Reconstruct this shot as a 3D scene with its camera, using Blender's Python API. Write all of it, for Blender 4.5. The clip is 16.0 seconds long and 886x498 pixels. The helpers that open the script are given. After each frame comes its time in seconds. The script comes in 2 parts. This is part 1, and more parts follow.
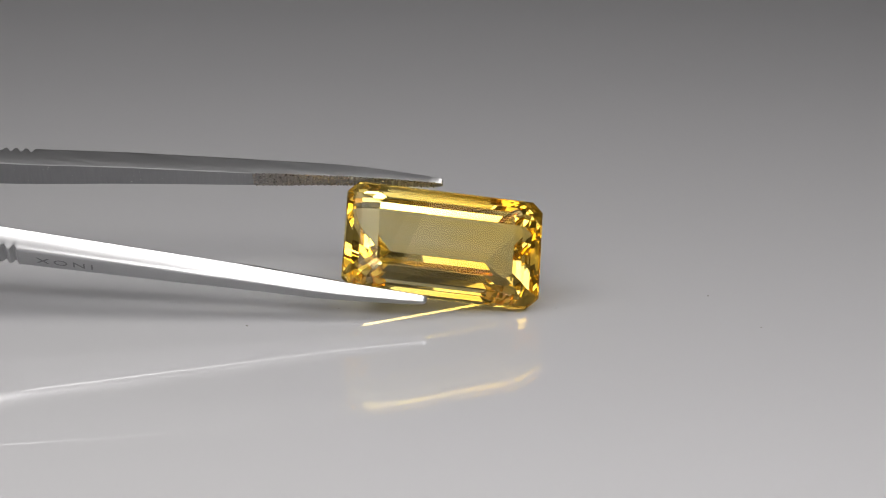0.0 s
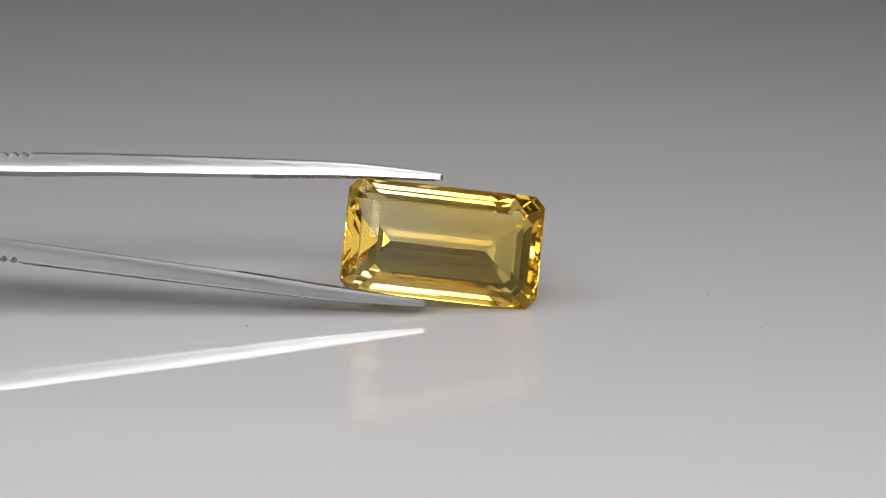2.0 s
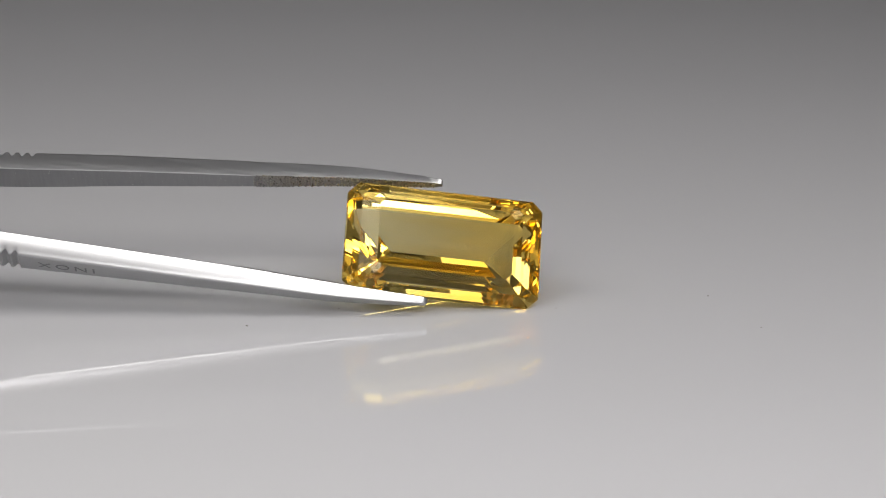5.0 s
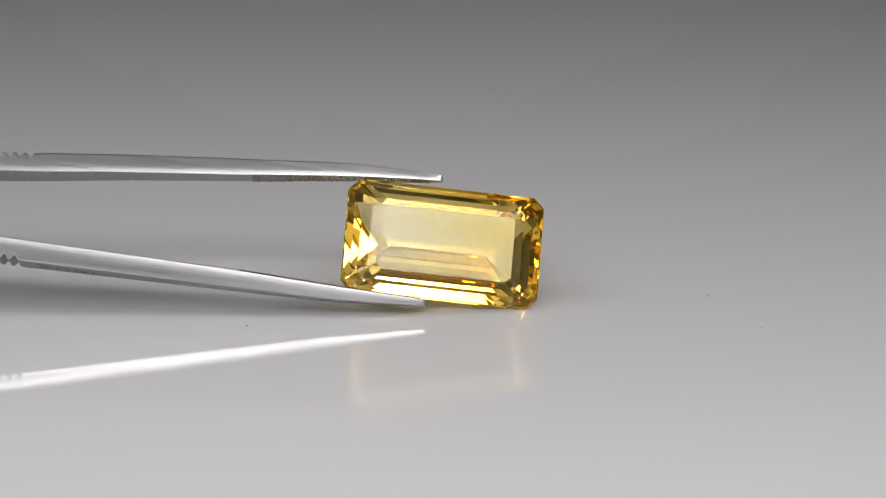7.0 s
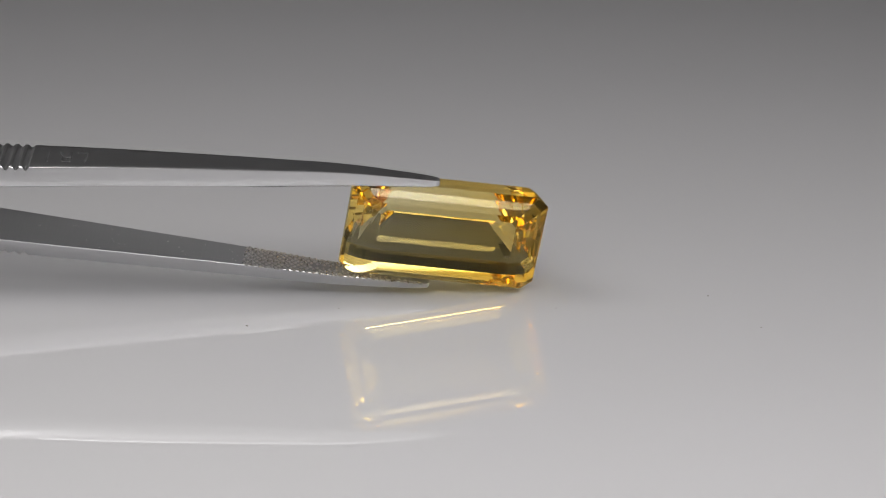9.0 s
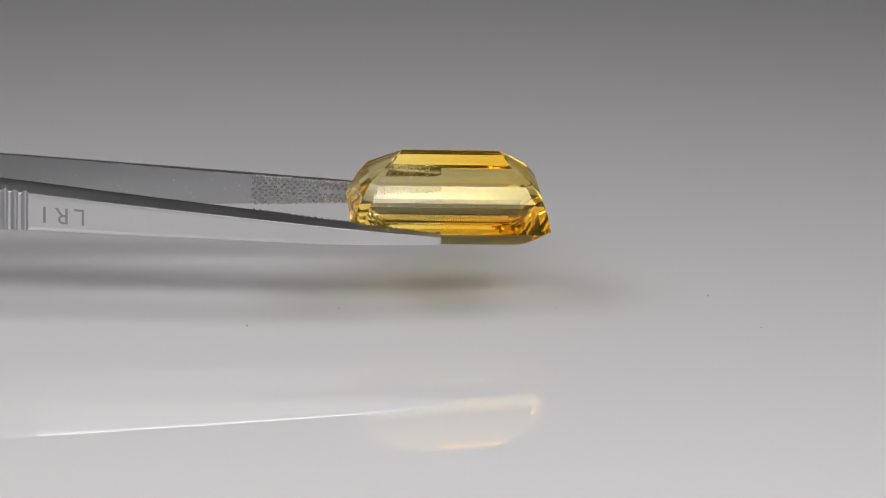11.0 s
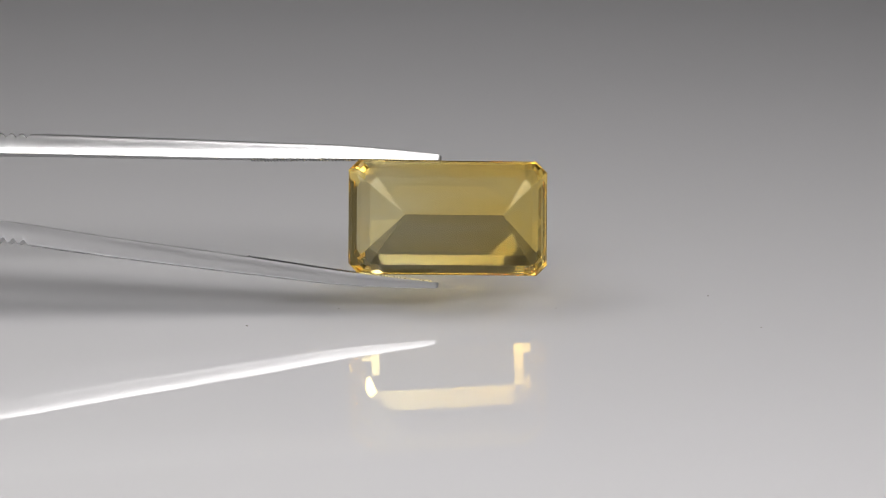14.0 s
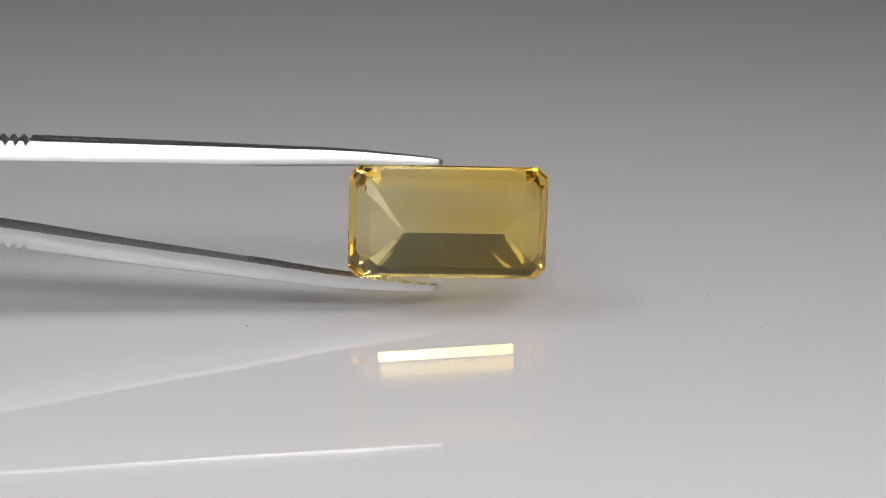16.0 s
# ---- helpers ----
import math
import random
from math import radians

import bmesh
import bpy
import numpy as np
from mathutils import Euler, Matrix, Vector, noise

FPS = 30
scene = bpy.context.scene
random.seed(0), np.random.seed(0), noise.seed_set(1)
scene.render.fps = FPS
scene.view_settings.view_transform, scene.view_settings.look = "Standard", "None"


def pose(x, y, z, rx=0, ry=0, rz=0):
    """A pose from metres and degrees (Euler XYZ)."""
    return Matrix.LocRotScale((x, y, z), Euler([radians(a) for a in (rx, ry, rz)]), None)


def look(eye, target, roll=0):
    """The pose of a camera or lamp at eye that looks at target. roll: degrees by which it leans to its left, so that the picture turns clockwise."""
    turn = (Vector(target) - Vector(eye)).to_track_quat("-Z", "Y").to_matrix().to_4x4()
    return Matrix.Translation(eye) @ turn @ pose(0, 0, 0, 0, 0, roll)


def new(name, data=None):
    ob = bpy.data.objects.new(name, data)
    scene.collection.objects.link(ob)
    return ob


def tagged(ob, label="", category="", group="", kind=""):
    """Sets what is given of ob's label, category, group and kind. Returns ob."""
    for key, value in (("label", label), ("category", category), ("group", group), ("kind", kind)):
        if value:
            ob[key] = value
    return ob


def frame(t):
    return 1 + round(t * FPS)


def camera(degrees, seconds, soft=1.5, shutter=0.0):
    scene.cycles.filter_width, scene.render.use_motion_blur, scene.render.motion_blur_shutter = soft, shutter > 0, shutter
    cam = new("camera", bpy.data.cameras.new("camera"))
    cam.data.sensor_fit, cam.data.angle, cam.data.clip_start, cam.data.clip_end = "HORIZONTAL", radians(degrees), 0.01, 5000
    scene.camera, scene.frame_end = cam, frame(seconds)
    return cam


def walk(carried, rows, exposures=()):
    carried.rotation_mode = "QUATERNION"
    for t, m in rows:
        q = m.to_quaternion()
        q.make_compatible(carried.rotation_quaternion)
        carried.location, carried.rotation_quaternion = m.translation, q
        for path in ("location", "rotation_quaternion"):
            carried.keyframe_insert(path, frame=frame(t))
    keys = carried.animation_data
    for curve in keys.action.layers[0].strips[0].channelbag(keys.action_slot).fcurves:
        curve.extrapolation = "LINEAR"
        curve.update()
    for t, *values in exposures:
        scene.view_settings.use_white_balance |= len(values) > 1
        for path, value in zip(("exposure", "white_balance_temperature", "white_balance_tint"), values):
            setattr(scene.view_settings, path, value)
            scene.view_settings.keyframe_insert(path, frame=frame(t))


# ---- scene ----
# The camera stands still, a forearm's length before the stone, looking slightly down on it.
cam = camera(15, 16.0, soft=1.0)
EYE, AIM = (0.0, -0.22814, 0.0735), (0.0, 0.0, 0.005)
walk(cam, [(0.0, look(EYE, AIM)), (16.0, look(EYE, AIM))], exposures=[(0.0, -0.11), (1.0, 0.01), (2.5, -0.04), (4.0, -0.05), (7.0, -0.03), (8.0, -0.05), (9.2, -0.09), (11.3, 0.06), (13.0, 0.06), (16.0, 0.05)])

MM = 0.001
scene.cycles.max_bounces, scene.cycles.glossy_bounces, scene.cycles.transmission_bounces = 24, 24, 24

# ---- light ----
world = bpy.data.worlds.new("room_air")
scene.world = world
world.use_nodes = True
world.node_tree.nodes["Background"].inputs["Color"].default_value = (0.9, 0.95, 1.0, 1)
world.node_tree.nodes["Background"].inputs["Strength"].default_value = 0.05

PANEL_AT, PANEL_AIM = (-0.01, -0.168, 0.138), (-0.022, -0.070, 0.0)
panel_light = bpy.data.lights.new("panel_light", "AREA")
panel_light.shape, panel_light.size, panel_light.size_y = "RECTANGLE", 0.26, 0.055
panel_light.energy, panel_light.color = 0.158, (1.0, 0.974, 0.953)
panel_light.spread = radians(95)
lamp = new("panel_light", panel_light)
lamp.matrix_world = look(PANEL_AT, PANEL_AIM)

# added fill lights, all unseen: a broad one behind the camera, one each side
SOFT_AT, SOFT_AIM = (0.0, -0.44, 0.185), (0.0, -0.02, 0.0)
SIDES = (((-0.165, -0.060, 0.225), (-0.018, -0.036, 0.0)), ((0.165, -0.060, 0.225), (0.006, -0.036, 0.0)))


def fill_light(at, aim, wide, high, watts, spread=180):
    d = bpy.data.lights.new("fill_light", "AREA")
    d.shape, d.size, d.size_y, d.energy, d.color = "RECTANGLE", wide, high, watts, (1.0, 0.974, 0.953)
    d.spread = radians(spread)
    new("fill_light", d).matrix_world = look(at, aim)


fill_light(SOFT_AT, SOFT_AIM, 0.70, 0.26, 0.42)
# side fill, added to lift the sheet just behind the stone
for _at, _aim in SIDES:
    fill_light(_at, _aim, 0.20, 0.14, 0.062, 72)


# ---- materials ----
def material(name, colour, rough=0.5, metal=0.0, **extra):
    m = bpy.data.materials.new(name)
    m.use_nodes = True
    s = m.node_tree.nodes["Principled BSDF"]
    s.inputs["Base Color"].default_value = (*colour, 1)
    s.inputs["Roughness"].default_value = rough
    s.inputs["Metallic"].default_value = metal
    for k, v in extra.items():
        s.inputs[k.replace("_", " ")].default_value = v
    return m


def grain(m, scale, stretch, low, high, socket, detail=4.0):
    """Noise in object space, mapped between two values of a socket."""
    t = m.node_tree
    c, mp, n, r = (t.nodes.new(k) for k in ("ShaderNodeTexCoord", "ShaderNodeMapping", "ShaderNodeTexNoise", "ShaderNodeMapRange"))
    mp.inputs["Scale"].default_value = stretch
    n.inputs["Scale"].default_value, n.inputs["Detail"].default_value = scale, detail
    r.inputs["From Min"].default_value, r.inputs["From Max"].default_value = 0.3, 0.7
    r.inputs["To Min"].default_value, r.inputs["To Max"].default_value = low, high
    t.links.new(c.outputs["Object"], mp.inputs["Vector"])
    t.links.new(mp.outputs["Vector"], n.inputs["Vector"])
    t.links.new(n.outputs["Fac"], r.inputs["Value"])
    t.links.new(r.outputs["Result"], t.nodes["Principled BSDF"].inputs[socket])
    return n


def relief(m, scale, stretch, strength, distance):
    t = m.node_tree
    c, mp, n, b = (t.nodes.new(k) for k in ("ShaderNodeTexCoord", "ShaderNodeMapping", "ShaderNodeTexNoise", "ShaderNodeBump"))
    mp.inputs["Scale"].default_value = stretch
    n.inputs["Scale"].default_value, n.inputs["Detail"].default_value = scale, 3.0
    b.inputs["Strength"].default_value, b.inputs["Distance"].default_value = strength, distance
    t.links.new(c.outputs["Object"], mp.inputs["Vector"])
    t.links.new(mp.outputs["Vector"], n.inputs["Vector"])
    t.links.new(n.outputs["Fac"], b.inputs["Height"])
    t.links.new(b.outputs["Normal"], t.nodes["Principled BSDF"].inputs["Normal"])


STEEL = material("satin_steel", (0.53, 0.53, 0.54), 0.22, 1.0)
grain(STEEL, 6000, (0.03, 1, 1), 0.28, 0.35, "Roughness", 2.0)
relief(STEEL, 12000, (0.02, 1, 1), 0.012, 0.000002)
# the inner faces are duller and greyer
INNER_STEEL = material("inner_steel", (0.27, 0.27, 0.28), 0.36, 0.6)
grain(INNER_STEEL, 7000, (1, 0.05, 1), 0.32, 0.44, "Roughness", 2.0)
KNURLED = material("knurled_steel", (0.44, 0.44, 0.45), 0.27, 1.0)
grain(KNURLED, 5000, (1, 1, 1), 0.24, 0.36, "Roughness", 2.0)
FLECK = material("lint", (0.75, 0.74, 0.72), 0.7)
ENGRAVED = material("engraved_steel", (0.28, 0.28, 0.29), 0.6, 1.0)
grain(ENGRAVED, 2500, (1, 1, 1), 0.35, 0.55, "Roughness")

ACRYLIC = material("white_acrylic", (0.50, 0.498, 0.512), 0.004, 0.0, IOR=1.54)
grain(ACRYLIC, 30, (1, 1, 1), 0.0, 0.008, "Roughness")
relief(ACRYLIC, 60, (1, 0.6, 1), 0.03, 0.0001)

WALL = material("grey_wall", (0.42, 0.42, 0.42), 0.8)
grain(WALL, 20, (1, 1, 1), 0.7, 0.9, "Roughness")
# pale, so the added ceiling bounces light onto the stone
BOUNCE_WHITE = material("bounce_white", (0.80, 0.80, 0.80), 0.9)
grain(BOUNCE_WHITE, 60, (1, 1, 1), 0.8, 0.95, "Roughness")
WHITE = material("white_wall", (0.78, 0.78, 0.78), 0.8)
grain(WHITE, 20, (1, 1, 1), 0.7, 0.9, "Roughness")
CARD = material("grey_card", (0.54, 0.54, 0.54), 0.8)
grain(CARD, 40, (1, 1, 1), 0.7, 0.9, "Roughness")
BLACK = material("black_plastic", (0.03, 0.03, 0.03), 0.4)
grain(BLACK, 300, (1, 1, 1), 0.35, 0.5, "Roughness")
DUST = material("dust", (0.25, 0.24, 0.22), 0.9)
DIFFUSER = material("opal_diffuser", (0.8, 0.8, 0.8), 0.6)

GEM = bpy.data.materials.new("yellow_crystal")
GEM.use_nodes = True
_t = GEM.node_tree
_t.nodes.remove(_t.nodes["Principled BSDF"])
_g = _t.nodes.new("ShaderNodeBsdfGlass")
# colour zones: pale lemon at one end, amber at the other
_c, _x, _r = (_t.nodes.new(k) for k in ("ShaderNodeTexCoord", "ShaderNodeSeparateXYZ", "ShaderNodeMapRange"))
_m = _t.nodes.new("ShaderNodeMix")
_m.data_type = "RGBA"
_r.inputs["From Min"].default_value, _r.inputs["From Max"].default_value = -0.006, 0.006
_m.inputs[6].default_value, _m.inputs[7].default_value = (1.0, 0.948, 0.72, 1), (1.0, 0.866, 0.46, 1)
_t.links.new(_c.outputs["Object"], _x.inputs["Vector"])
_t.links.new(_x.outputs["X"], _r.inputs["Value"])
_z, _zn, _zr, _za = (_t.nodes.new(k) for k in ("ShaderNodeMapping", "ShaderNodeTexNoise", "ShaderNodeMapRange", "ShaderNodeMath"))
_z.inputs["Scale"].default_value = (0.12, 1.0, 1.0)
_zn.inputs["Scale"].default_value, _zn.inputs["Detail"].default_value = 700, 3.0
_zr.inputs["From Min"].default_value, _zr.inputs["From Max"].default_value = 0.3, 0.7
_zr.inputs["To Min"].default_value, _zr.inputs["To Max"].default_value = -0.35, 0.35
_za.use_clamp = True
_t.links.new(_c.outputs["Object"], _z.inputs["Vector"])
_t.links.new(_z.outputs["Vector"], _zn.inputs["Vector"])
_t.links.new(_zn.outputs["Fac"], _zr.inputs["Value"])
_t.links.new(_r.outputs["Result"], _za.inputs[0])
_t.links.new(_zr.outputs["Result"], _za.inputs[1])
_t.links.new(_za.outputs["Value"], _m.inputs[0])
_t.links.new(_m.outputs[2], _g.inputs["Color"])
_g.inputs["Roughness"].default_value = 0.0
_g.inputs["IOR"].default_value = 1.55
# a faint translucent haze, mixed in by streaks to lift the stone's brightness
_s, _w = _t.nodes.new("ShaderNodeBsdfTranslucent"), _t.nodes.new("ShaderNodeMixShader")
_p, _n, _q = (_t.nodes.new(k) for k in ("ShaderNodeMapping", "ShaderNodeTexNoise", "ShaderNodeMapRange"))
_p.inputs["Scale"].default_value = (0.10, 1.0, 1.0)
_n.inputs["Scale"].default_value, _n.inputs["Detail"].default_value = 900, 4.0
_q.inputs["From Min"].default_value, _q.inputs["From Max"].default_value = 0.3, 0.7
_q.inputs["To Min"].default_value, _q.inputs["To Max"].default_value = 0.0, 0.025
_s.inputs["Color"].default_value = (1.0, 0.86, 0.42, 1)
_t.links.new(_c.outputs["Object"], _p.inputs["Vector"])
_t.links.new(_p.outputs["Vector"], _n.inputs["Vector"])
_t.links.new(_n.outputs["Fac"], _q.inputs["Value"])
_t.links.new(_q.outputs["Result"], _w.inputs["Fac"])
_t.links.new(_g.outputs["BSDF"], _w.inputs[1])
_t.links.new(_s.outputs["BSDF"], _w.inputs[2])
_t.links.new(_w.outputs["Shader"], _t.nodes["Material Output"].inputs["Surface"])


# ---- helpers ----
def mesh_from(name, bm, mat, smooth=False):
    bmesh.ops.recalc_face_normals(bm, faces=bm.faces)
    me = bpy.data.meshes.new(name)
    bm.to_mesh(me)
    bm.free()
    me.materials.append(mat)
    for f in me.polygons:
        f.use_smooth = smooth
    return me


def part(name, bm, mat, parent=None, label="", smooth=False):
    ob = new(name, mesh_from(name, bm, mat, smooth))
    ob.parent = parent
    return tagged(ob, label)


def box(bm, x0, x1, y0, y1, z0, z1, bevel=0.0):
    r = bmesh.ops.create_cube(bm, size=1.0)
    for v in r["verts"]:
        v.co = Vector(((x0 + x1) / 2 + v.co.x * (x1 - x0), (y0 + y1) / 2 + v.co.y * (y1 - y0), (z0 + z1) / 2 + v.co.z * (z1 - z0)))
    if bevel:
        bmesh.ops.bevel(bm, geom=list({e for v in r["verts"] for e in v.link_edges}), offset=bevel, segments=2, affect="EDGES")
    return bm


def boxed(*a, **k):
    return box(bmesh.new(), *a, **k)


# ---- the setting: a glossy white sheet; the small booth round it is added, unseen ----
X0, X1, Y0, Y1, Z1 = -0.50, 0.50, -0.60, 0.45, 0.60
tagged(part("ground", boxed(X0, X1, Y0, Y1, -0.005, 0.0), ACRYLIC), "glossy pale grey-white acrylic sheet under the stone", "table surface", kind="structure")
tagged(part("wall_north", boxed(X0, X1, Y1, Y1 + 0.01, -0.005, Z1), WALL), "plain grey back wall of the photo booth", "wall", kind="structure")
# an added wall out of view, white to lighten the stone's dark bands
tagged(part("wall_south", boxed(X0, X1, Y0 - 0.01, Y0, -0.005, Z1), WHITE), "unseen white wall, added behind the camera to bounce light", "wall", kind="structure")
tagged(part("wall_east", boxed(X1, X1 + 0.01, Y0 - 0.01, Y1 + 0.01, -0.005, Z1), WHITE), "plain white side wall of the photo booth", "wall", kind="structure")
tagged(part("wall_west", boxed(X0 - 0.01, X0, Y0 - 0.01, Y1 + 0.01, -0.005, Z1), WHITE), "plain white side wall of the photo booth", "wall", kind="structure")
tagged(part("ceiling", boxed(X0 - 0.01, X1 + 0.01, Y0 - 0.01, Y1 + 0.01, Z1, Z1 + 0.01), BOUNCE_WHITE), "unseen white ceiling, added to bounce light onto the stone", "ceiling", kind="structure")


def sweep():
    """A grey card behind the stone, its foot bent forward onto the sheet."""
    bm, rows = bmesh.new(), []
    line = [(0.115, 0.0008)] + [(0.12 + 0.09 * math.sin(a), 0.0908 - 0.09 * math.cos(a)) for a in np.linspace(0, math.pi / 2, 16)] + [(0.21, 0.16)]
    for y, z in line:
        rows.append([bm.verts.new((x, y, z)) for x in (-0.40, 0.40)])
    for p, q in zip(rows, rows[1:]):
        bm.faces.new((p[0], p[1], q[1], q[0]))
    bmesh.ops.solidify(bm, geom=bm.faces[:], thickness=0.0008)
    tagged(part("backdrop", bm, CARD, smooth=True), "curved grey card behind the stone", "backdrop", kind="structure")


sweep()


def light_box(name, label, at, aim, wide, high):
    """A lamp's housing, hung from the ceiling by a rod; its light stands just before it."""
    root = tagged(new(name), label, "lamp")
    m = look(at, aim)
    root.matrix_world = m
    w, h = wide / 2, high / 2
    part("housing", boxed(-w - 0.01, w + 0.01, -h - 0.01, h + 0.01, 0.006, 0.024, bevel=0.004), BLACK, root)
    part("diffuser", boxed(-w - 0.003, w + 0.003, -h - 0.003, h + 0.003, 0.002, 0.006), DIFFUSER, root, "white opal diffuser")
    bm = bmesh.new()
    low = Vector((0, 0, 0.02))
    start = m @ low
    top = m.inverted() @ Vector((start.x, start.y, Z1))
    way = top - low
    turn = way.to_track_quat("Z", "Y").to_matrix().to_4x4()
    bmesh.ops.create_cone(bm, cap_ends=True, segments=16, radius1=0.006, radius2=0.006, depth=way.length, matrix=Matrix.Translation((top + low) / 2) @ turn)
    part("rod", bm, BLACK, root)


light_box("led_panel", "black LED light panel hung from the ceiling", PANEL_AT, PANEL_AIM, 0.26, 0.055)
# housings for the added fill lights
light_box("fill_softbox", "broad unseen fill light, added behind the camera", SOFT_AT, SOFT_AIM, 0.70, 0.26)
for _at, _aim in SIDES:
    light_box("fill_softbox", "white unseen fill light, added beside the stone", _at, _aim, 0.20, 0.14)


# ---- the stone ----
def facets(name, loops, caps, parent):
    """Facets between loops of points and further caps, all facing away from the stone's middle."""
    bm, made = bmesh.new(), {}

    def face(points):
        for p in points:
            if p not in made:
                made[p] = bm.verts.new(p)
        f = bm.faces.new([made[p] for p in points])
        f.normal_update()
        if f.normal.dot(f.calc_center_median() - Vector((0, 0.0008, 0))) < 0:
            f.normal_flip()

    for p, q in zip(loops, loops[1:]):
        for i in range(8):
            j = (i + 1) % 8
            face((p[i], p[j], q[j], q[i]))
    for c in caps:
        face(c)
    me = bpy.data.meshes.new(name)
    bm.to_mesh(me)
    bm.free()
    me.materials.append(GEM)
    ob = new(name, me)
    ob.parent = parent
    return ob


def gemstone():
    """A step-cut octagon: table and crown towards -y, pavilion and keel towards +y. Millimetres."""
    # half length, half width, corner cut, depth (y)
    crown = [(4.88, 2.56, 0.42, -1.46), (5.50, 3.02, 0.48, -1.24), (6.08, 3.42, 0.55, -0.94), (6.60, 3.76, 0.63, -0.56), (7.07, 4.05, 0.73, -0.12)]
    pavilion = [(7.07, 4.05, 0.73, 0.12), (6.90, 3.88, 0.70, 0.80), (6.42, 3.40, 0.62, 1.95), (5.74, 2.72, 0.52, 3.00)]
    loops = []
    for n, (a, b, c, y) in enumerate(crown + pavilion):
        # hand-cut: each tier sits a hair off centre
        ox, oz = 0.05 * math.sin(2.1 * n), 0.04 * math.cos(1.7 * n)
        pts = [(-a, b - c), (-a + c, b), (a - c, b), (a, b - c), (a, -b + c), (a - c, -b), (-a + c, -b), (-a, -b + c)]
        loops.append([((x + ox) * MM, y * MM, (z + oz) * MM) for x, z in pts])
    root = tagged(new("gemstone"), "clear golden-yellow step-cut octagonal gemstone held by tweezers", "gemstone")
    facets("table", [], [loops[0]], root)
    facets("crown", loops[:5], [], root)
    facets("girdle", loops[4:6], [], root)
    k0, k1 = ((s * 3.45 * MM, 4.75 * MM, 0.0) for s in (-1, 1))
    e = loops[-1]
    keel = [(e[1], e[2], k1, k0), (e[5], e[6], k0, k1), (e[2], e[3], k1), (e[3], e[4], k1), (e[4], e[5], k1), (e[6], e[7], k0), (e[7], e[0], k0), (e[0], e[1], k0)]
    facets("pavilion", loops[5:], keel, root)
    return root


# ---- the tweezers ----
def spline(xs, ys, x):
    """The value of a line through knots at x."""
    return float(np.interp(x, xs, ys))


INNER_X = (-110, -75, -50, -31, -23.6, -14, -7.3, -0.6)
INNER_UP = (-1.85, -1.60, -0.50, 1.05, 2.02, 3.10, 3.96, 4.55)
INNER_LOW = (-2.35, -2.75, -3.38, -3.70, -3.76, -3.84, -4.04, -4.14)
WIDE_X, WIDE = (-110, -60, -31, -14, -7, -1.5, -0.6), (2.3, 2.7, 1.90, 1.12, 0.77, 0.44, 0.30)
THICK_X, THICK = (-110, -45, -31, -23, -15, -7.5, -2.0, -0.6), (1.6, 1.6, 1.48, 1.38, 1.26, 1.02, 0.58, 0.42)


def eased(xs, ys, x):
    """Piecewise line, rounded at its knots."""
    return sum(spline(xs, ys, x + k) for k in (-2.0, -1.0, 0.0, 1.0, 2.0)) / 5 if x < -3.5 else spline(xs, ys, x)


def centre_y(x):
    return -0.22 + 0.01 * min(32.0, -x)


def groove(x):
    """How deep the grip's cross grooves cut at x."""
    if -46.0 < x < -29.6:
        u = ((x + 29.95) / 0.72) % 1.0
        u = min(u, 1 - u)
        return 0.32 * max(0.0, 1 - (u / 0.34) ** 2)
    return 0.0


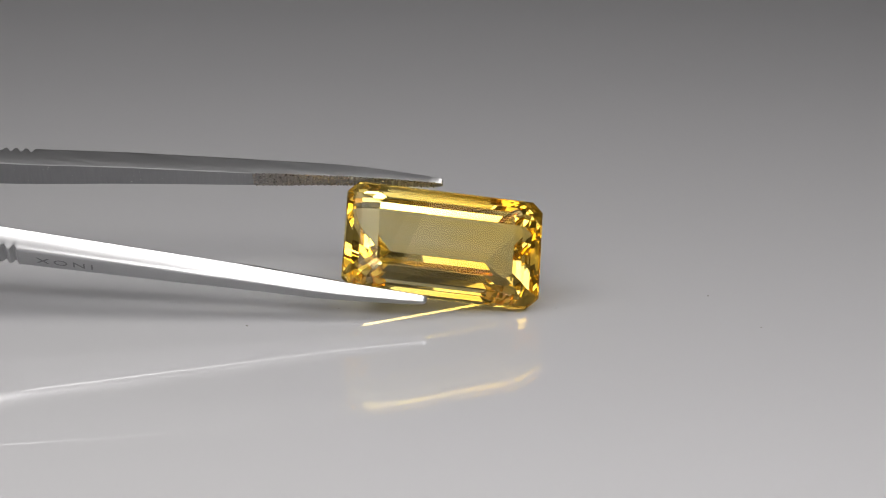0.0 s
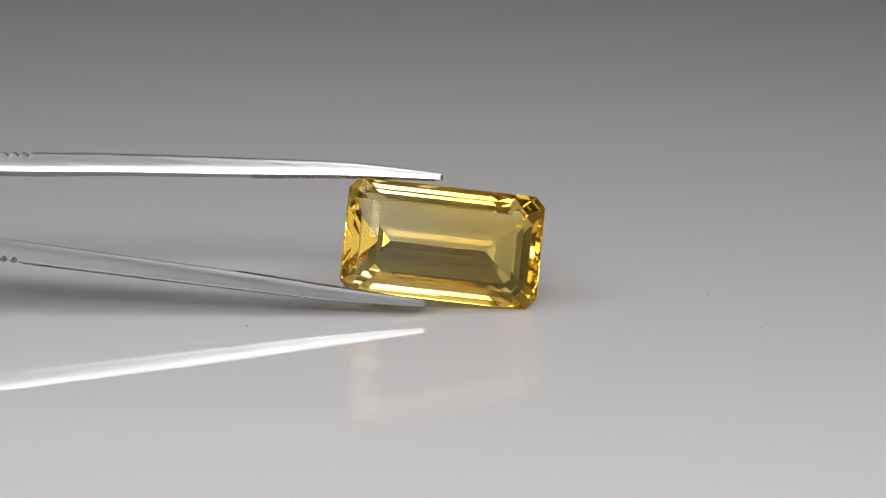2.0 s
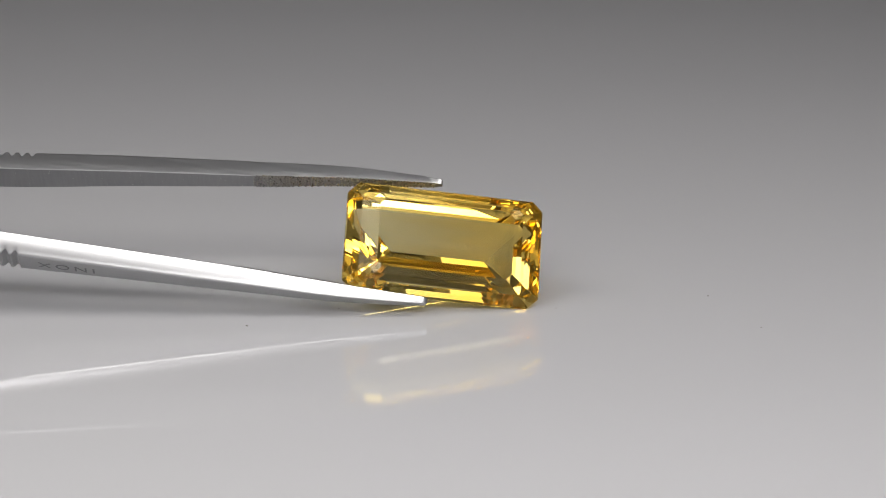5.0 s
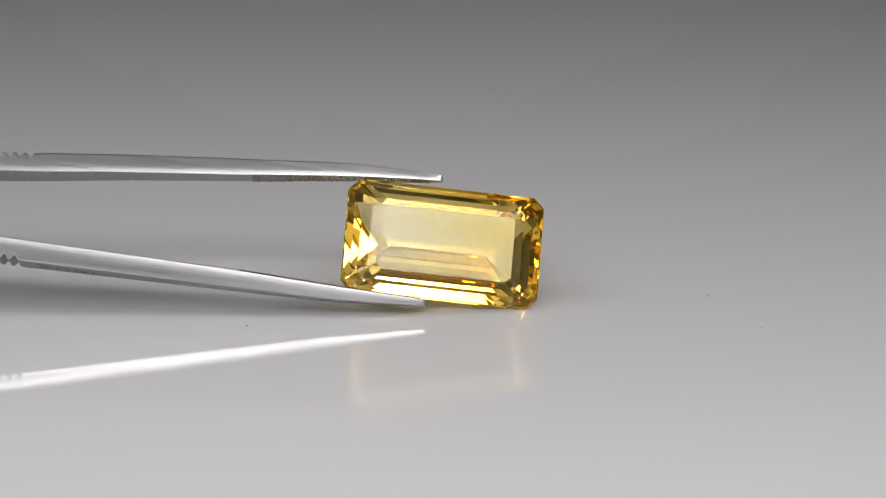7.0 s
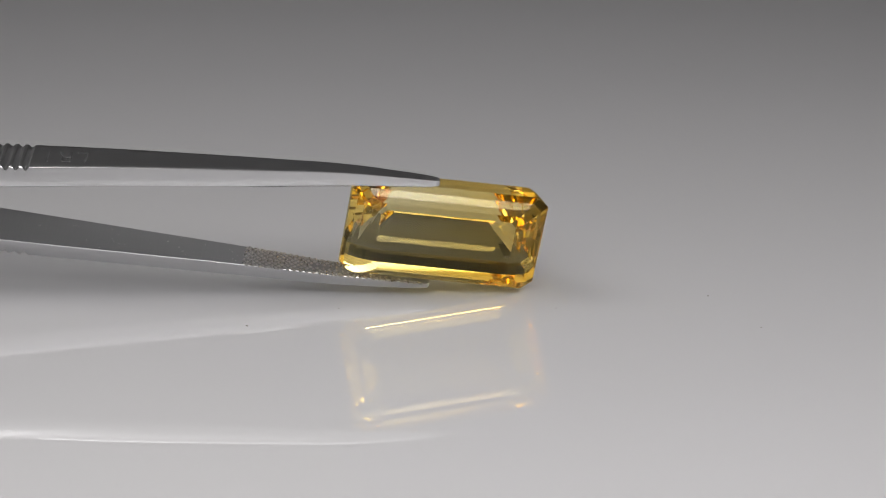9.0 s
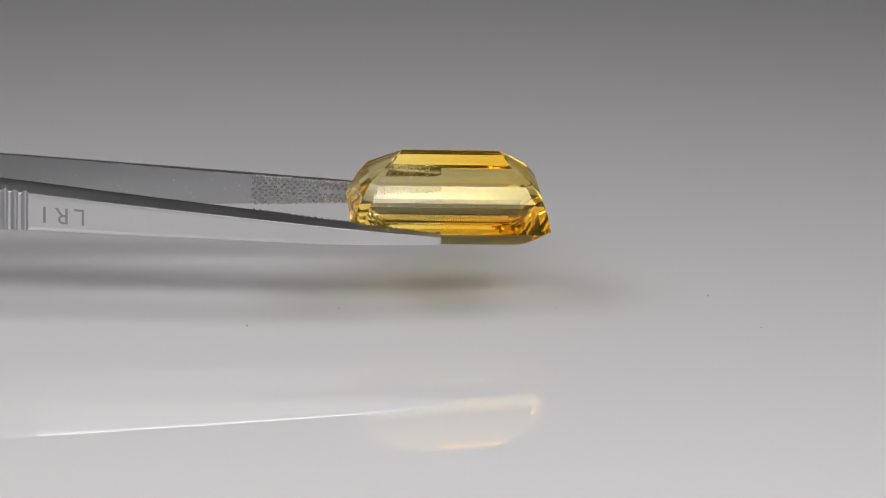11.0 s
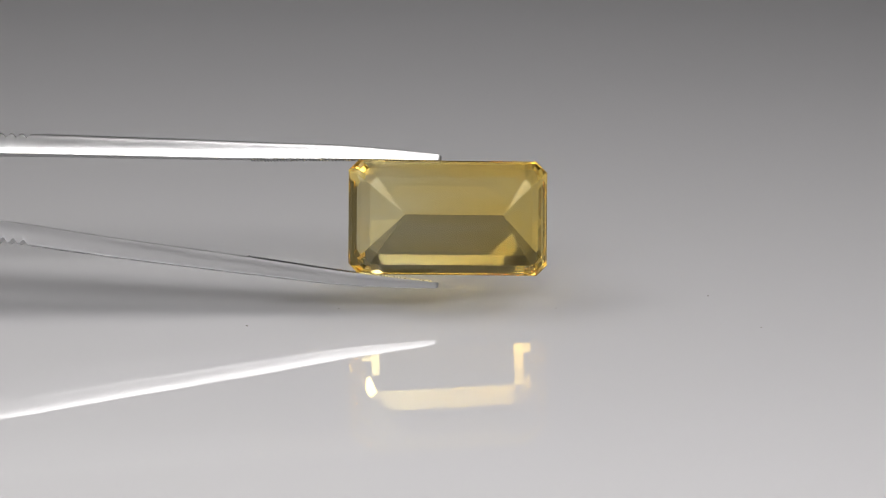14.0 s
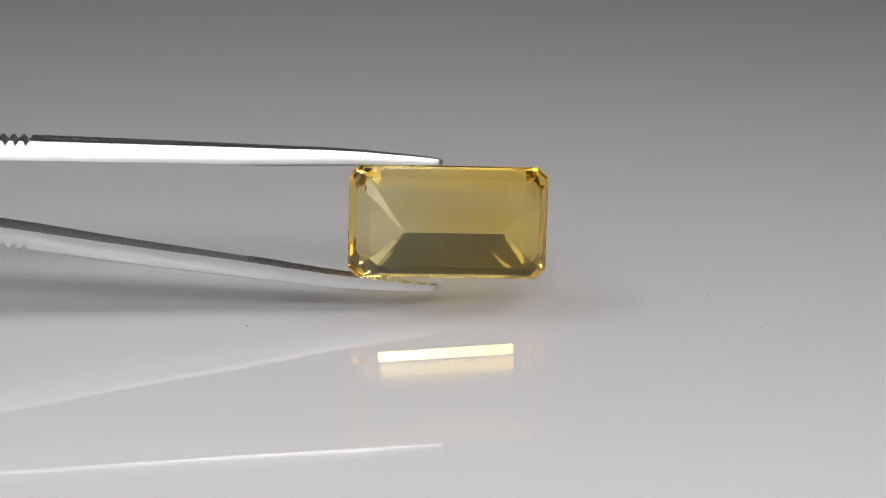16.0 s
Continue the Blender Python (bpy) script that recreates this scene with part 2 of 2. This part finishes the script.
def arm(sign, inner, root):
    """One arm, lofted along x; sign +1: above the stone, -1: below it."""
    xs = list(np.arange(-110, -46, 2.0)) + list(np.arange(-46, -29.0, 0.09)) + list(np.arange(-29.0, -3.0, 0.5)) + list(np.arange(-3.0, -0.75, 0.15)) + [-0.70, -0.62, -0.56]
    bm, loops = bmesh.new(), []
    for x in xs:
        w, h, zi, cy = eased(WIDE_X, WIDE, x), eased(THICK_X, THICK, x), eased(INNER_X, inner, x), centre_y(x)
        if x > -0.75:
            w *= max(0.55, 1 - ((x + 0.75) / 0.26) ** 2)
            h *= max(0.70, 1 - ((x + 0.75) / 0.36) ** 2)
        g = groove(x)
        sec = [(-w + 0.04, 0), (w - 0.04, 0)]
        top = h - g
        # flanks that lean in a little, a small rounded edge, a flat back
        curve = [(w * (1 - 0.20 * k ** 1.5), min(top, h * (0.04 + 0.82 * k))) for k in (0.0, 0.2, 0.4, 0.6, 0.8, 1.0)]
        curve += [(w * (0.80 - 0.10 * (1 - math.cos(a))), min(top, h * (0.86 + 0.14 * math.sin(a)))) for a in (0.5, 1.0, math.pi / 2)] + [(w * 0.55, top)]
        sec += curve + [(-y, z) for y, z in reversed(curve)]
        loops.append([bm.verts.new((x * MM, (cy + y) * MM, (zi + sign * z) * MM)) for y, z in sec])
    n = len(loops[0])
    for p, q in zip(loops, loops[1:]):
        for i in range(n):
            bm.faces.new((p[i], p[(i + 1) % n], q[(i + 1) % n], q[i]))
    bm.faces.new(loops[0])
    bm.faces.new(loops[-1])
    ob = part("arm", bm, STEEL, root, smooth=True)
    ob.data.materials.append(INNER_STEEL)
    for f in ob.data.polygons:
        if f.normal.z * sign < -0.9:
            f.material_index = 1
    ob.data.set_sharp_from_angle(angle=radians(32))
    # the knurled grip near the tip: rows of small pyramids
    bm = bmesh.new()
    pitch = 0.46
    cols = int(13.3 / (pitch / 2))
    for i in range(cols):
        x = -14.05 + i * pitch / 2
        w, zi, cy = eased(WIDE_X, WIDE, x), eased(INNER_X, inner, x), centre_y(x)
        for j in range(-5, 6):
            y = (j + (0.5 if i % 2 else 0.0)) * pitch
            if abs(y) > w + 0.16 or (x > -9.0 and abs(y) < 0.14):
                continue
            y = max(-w + 0.07, min(w - 0.07, y))
            r = pitch * 0.40
            base = [bm.verts.new(((x + a) * MM, (cy + y + b) * MM, (zi + sign * 0.02) * MM)) for a, b in ((-r, 0), (0, -r), (r, 0), (0, r))]
            tip = [bm.verts.new(((x + a * 0.15) * MM, (cy + y + b * 0.15) * MM, (zi - sign * 0.10) * MM)) for a, b in ((-r, 0), (0, -r), (r, 0), (0, r))]
            for k in range(4):
                bm.faces.new((base[k], base[(k + 1) % 4], tip[(k + 1) % 4], tip[k]))
            bm.faces.new(tip)
    tagged(part("knurling", bm, KNURLED, ob, "fine knurled steel grip"), kind="stuff")
    # lint clinging to the inner face
    rnd = random.Random(7 + sign)
    bm = bmesh.new()
    for _ in range(34):
        x = -14.6 - 17.0 * rnd.random() ** 1.5
        y = (rnd.random() * 1.7 - 0.85) * eased(WIDE_X, WIDE, x) + centre_y(x)
        r = bmesh.ops.create_icosphere(bm, subdivisions=1, radius=rnd.uniform(0.012, 0.035) * MM)
        a, k = rnd.random() * 3.1, rnd.uniform(1.0, 2.5)
        m = Matrix.Translation(Vector((x, y, eased(INNER_X, inner, x) - sign * 0.01)) * MM) @ Matrix.Rotation(a, 4, "Z") @ Matrix.Diagonal((k, 0.7, 0.5, 1))
        bmesh.ops.transform(bm, matrix=m, verts=r["verts"])
    tagged(part("lint", bm, FLECK, ob, "pale specks of lint"), kind="stuff")
    return ob


def engraving(owner, inner, sign, text, x, size, wide):
    """The letters stamped into the outer face."""
    c = bpy.data.curves.new("engraving", "FONT")
    c.body, c.size, c.align_x, c.align_y = text, size * MM, "CENTER", "CENTER"
    c.space_character = wide
    c.extrude = 0.02 * MM
    tmp = bpy.data.objects.new("engraving", c)
    scene.collection.objects.link(tmp)
    me = bpy.data.meshes.new_from_object(tmp.evaluated_get(bpy.context.evaluated_depsgraph_get()))
    bpy.data.objects.remove(tmp)
    z = eased(INNER_X, inner, x) + sign * eased(THICK_X, THICK, x)
    z2 = eased(INNER_X, inner, x + 1) + sign * eased(THICK_X, THICK, x + 1)
    along = Vector((-1, 0, -(z2 - z))).normalized()
    up = Vector((0, -1, 0)) if sign > 0 else Vector((0, 1, 0))
    out = along.cross(up)
    m = Matrix((along, up, out)).transposed().to_4x4()
    m.translation = Vector((x, centre_y(x), z)) * MM
    me.transform(m)
    me.materials.clear()
    me.materials.append(ENGRAVED)
    ob = new("engraving", me)
    ob.parent = owner
    return tagged(ob, "small stamped letters")


def tweezers():
    root = tagged(new("tweezers"), "long satin steel gem tweezers with knurled tips gripping the stone", "tweezers")
    up = arm(1, INNER_UP, root)
    low = arm(-1, INNER_LOW, root)
    engraving(up, INNER_UP, 1, "LR1", -27.3, 1.75, 1.35)
    engraving(low, INNER_LOW, -1, "INOX", -26.3, 1.35, 1.35)
    part("end_block", boxed(-0.114, -0.098, -0.0019, 0.0022, -0.0034, -0.0008, bevel=0.0004), STEEL, root)
    return root


stone = gemstone()
tongs = tweezers()


# ---- dust on the sheet ----
def speck(x, y, r):
    bm = bmesh.new()
    bmesh.ops.create_icosphere(bm, subdivisions=1, radius=r)
    for v in bm.verts:
        v.co.x *= 1.0 + 0.5 * math.sin(v.co.y * 9e4 + x * 900)
        v.co.z = max(0.0, v.co.z * 0.6)
    ob = part("dust_speck", bm, DUST)
    ob.location = (x, y, 0.0)
    return tagged(ob, "tiny grey speck of dust on the white sheet", "dust", group="dust on the sheet")


for x, y, r in ((-0.01384, -0.00221, 0.00011), (0.01924, 0.00481, 0.00013), (-0.00746, 0.00172, 0.00008), (0.02242, -0.00260, 0.00008), (0.00811, 0.00185, 0.00006)):
    speck(x, y, r)


# ---- what moves: the stone and the tweezers roll together ----
# seconds, x, y, z of the stone's middle in millimetres, roll, pitch, yaw in degrees
TURNS = [
    (0.0, -0.01, 2.47, 4.55, -37.9, 8.8, 5.8),
    (0.2, -0.01, 2.59, 4.52, -37.0, 8.7, 5.8),
    (0.3, -0.01, 2.66, 4.50, -35.5, 8.6, 5.8),
    (0.4, -0.01, 2.72, 4.49, -32.0, 8.6, 5.8),
    (0.5, -0.01, 2.78, 4.47, -27.9, 8.5, 5.8),
    (1.0, -0.01, 2.42, 4.85, -6.0, 8.1, 5.8),
    (1.1, -0.01, 2.40, 4.87, -3.0, 8.1, 5.8),
    (1.2, -0.01, 2.37, 4.90, 0.5, 8.1, 5.8),
    (1.3, -0.01, 2.35, 4.92, 4.0, 8.1, 5.8),
    (1.4, -0.01, 2.32, 4.95, 5.0, 8.1, 5.8),
    (1.5, -0.01, 2.30, 4.97, 3.0, 8.1, 5.8),
    (1.6, -0.01, 2.33, 4.91, 0.0, 8.2, 5.8),
    (1.7, -0.01, 2.36, 4.85, -5.0, 8.2, 5.8),
    (1.8, -0.01, 2.39, 4.79, -10.0, 8.3, 5.8),
    (1.9, -0.01, 2.42, 4.73, -15.5, 8.3, 5.8),
    (2.0, -0.01, 2.45, 4.67, -20.6, 8.4, 5.8),
    (2.5, -0.01, 3.51, 4.16, -37.3, 8.4, 5.8),
    (3.0, -0.01, 2.45, 4.60, -23.2, 8.3, 5.8),
    (3.5, -0.01, 2.55, 4.85, -5.6, 7.9, 5.8),
    (3.6, -0.01, 2.57, 4.86, 0.5, 7.9, 5.8),
    (3.7, -0.01, 2.58, 4.86, 5.0, 7.9, 5.8),
    (3.8, -0.01, 2.60, 4.87, 5.5, 8.0, 5.8),
    (3.9, -0.01, 2.61, 4.87, 1.5, 8.0, 5.8),
    (4.0, -0.01, 2.63, 4.88, -3.2, 8.0, 5.8),
    (4.1, -0.01, 2.62, 4.87, -8.0, 8.0, 5.8),
    (4.2, -0.01, 2.62, 4.87, -12.5, 8.0, 5.8),
    (4.4, -0.01, 2.45, 4.67, -20.6, 8.4, 5.8),
    (4.65, -0.01, 2.98, 4.41, -32.0, 8.4, 5.8),
    (4.9, -0.01, 3.51, 4.16, -37.3, 8.4, 5.8),
    (5.15, -0.01, 2.98, 4.38, -32.0, 8.3, 5.8),
    (5.4, -0.01, 2.45, 4.60, -23.2, 8.3, 5.8),
    (5.7, -0.01, 2.51, 4.75, -12.5, 8.1, 5.8),
    (5.9, -0.01, 2.55, 4.85, -5.6, 7.9, 5.8),
    (6.0, -0.01, 2.57, 4.86, 0.5, 7.9, 5.8),
    (6.1, -0.01, 2.58, 4.86, 5.0, 7.9, 5.8),
    (6.2, -0.01, 2.60, 4.87, 5.5, 8.0, 5.8),
    (6.3, -0.01, 2.50, 4.75, 1.5, 8.2, 5.8),
    (6.4, -0.01, 2.50, 4.75, -3.2, 8.2, 5.8),
    (6.5, -0.01, 2.49, 4.74, -8.0, 8.2, 5.8),
    (6.6, -0.01, 2.55, 4.69, -12.5, 8.2, 5.8),
    (6.7, -0.01, 2.60, 4.65, -17.0, 8.2, 5.8),
    (6.8, -0.01, 2.66, 4.60, -21.0, 8.3, 5.8),
    (7.0, -0.01, 2.77, 4.51, -26.9, 8.3, 5.8),
    (7.5, -0.01, 2.93, 4.34, -32.4, 8.4, 5.8),
    (8.0, -0.01, 2.44, 4.75, -15.3, 8.2, 5.8),
    (8.3, -0.01, 2.89, 4.83, -5.6, 8.0, 5.8),
    (8.4, -0.01, 3.04, 4.85, 0.5, 7.9, 5.8),
    (8.5, -0.01, 3.19, 4.88, 6.7, 7.8, 5.8),
    (8.6, -0.01, 3.35, 4.89, 10.5, 7.8, 5.8),
    (8.8, -0.01, 3.68, 4.91, 15.5, 7.7, 5.8),
    (9.0, -0.01, 4.00, 4.93, 19.7, 7.7, 5.8),
    (9.2, -0.01, 4.00, 5.04, 26.5, 7.6, 5.8),
    (11.3, 0.36, 3.79, 6.67, 105.8, 1.8, 4.6),
    (11.5, 0.36, 3.88, 6.61, 113.2, 1.8, 4.6),
    (12.0, 0.36, 3.43, 6.63, 133.3, 1.6, 4.6),
    (12.5, 0.36, 2.95, 6.56, 150.3, 1.6, 4.6),
    (13.0, 0.36, 1.92, 6.48, 172.3, 2.4, 4.6),
    (13.5, 0.36, 2.18, 6.28, 177.9, 2.4, 4.6),
    (14.0, 0.36, 2.44, 6.59, 161.4, 1.9, 4.6),
    (14.5, 0.36, 3.04, 6.74, 141.9, 1.4, 4.6),
    (15.0, 0.36, 2.32, 6.67, 157.3, 1.8, 4.6),
    (15.5, 0.36, 2.23, 6.35, 173.5, 2.2, 4.6),
    (16.0, 0.36, 2.36, 6.30, 173.4, 2.3, 4.6),
]


def motions():
    stone_rows, tong_rows = [], []
    for t, x, y, z, roll, pitch, yaw in TURNS:
        m = Matrix.Translation((x * MM, y * MM, z * MM)) @ pose(0, 0, 0, 0, 0, yaw) @ pose(0, 0, 0, 0, pitch, 0) @ pose(0, 0, 0, roll, 0, 0)
        stone_rows.append((t, m))
        # the tweezers lie a little askew to the stone
        turn, lean = (-8.4, -1.5) if t < 9.3 else (-2.8, 0.2)
        grip = Matrix.Translation(((x - 4) * MM, y * MM, z * MM))
        tong_rows.append((t, grip @ pose(0, 0, 0, 0, 0, turn) @ pose(0, 0, 0, 0, lean, 0) @ grip.inverted() @ m))
    walk(stone, stone_rows)
    walk(tongs, tong_rows)


motions()
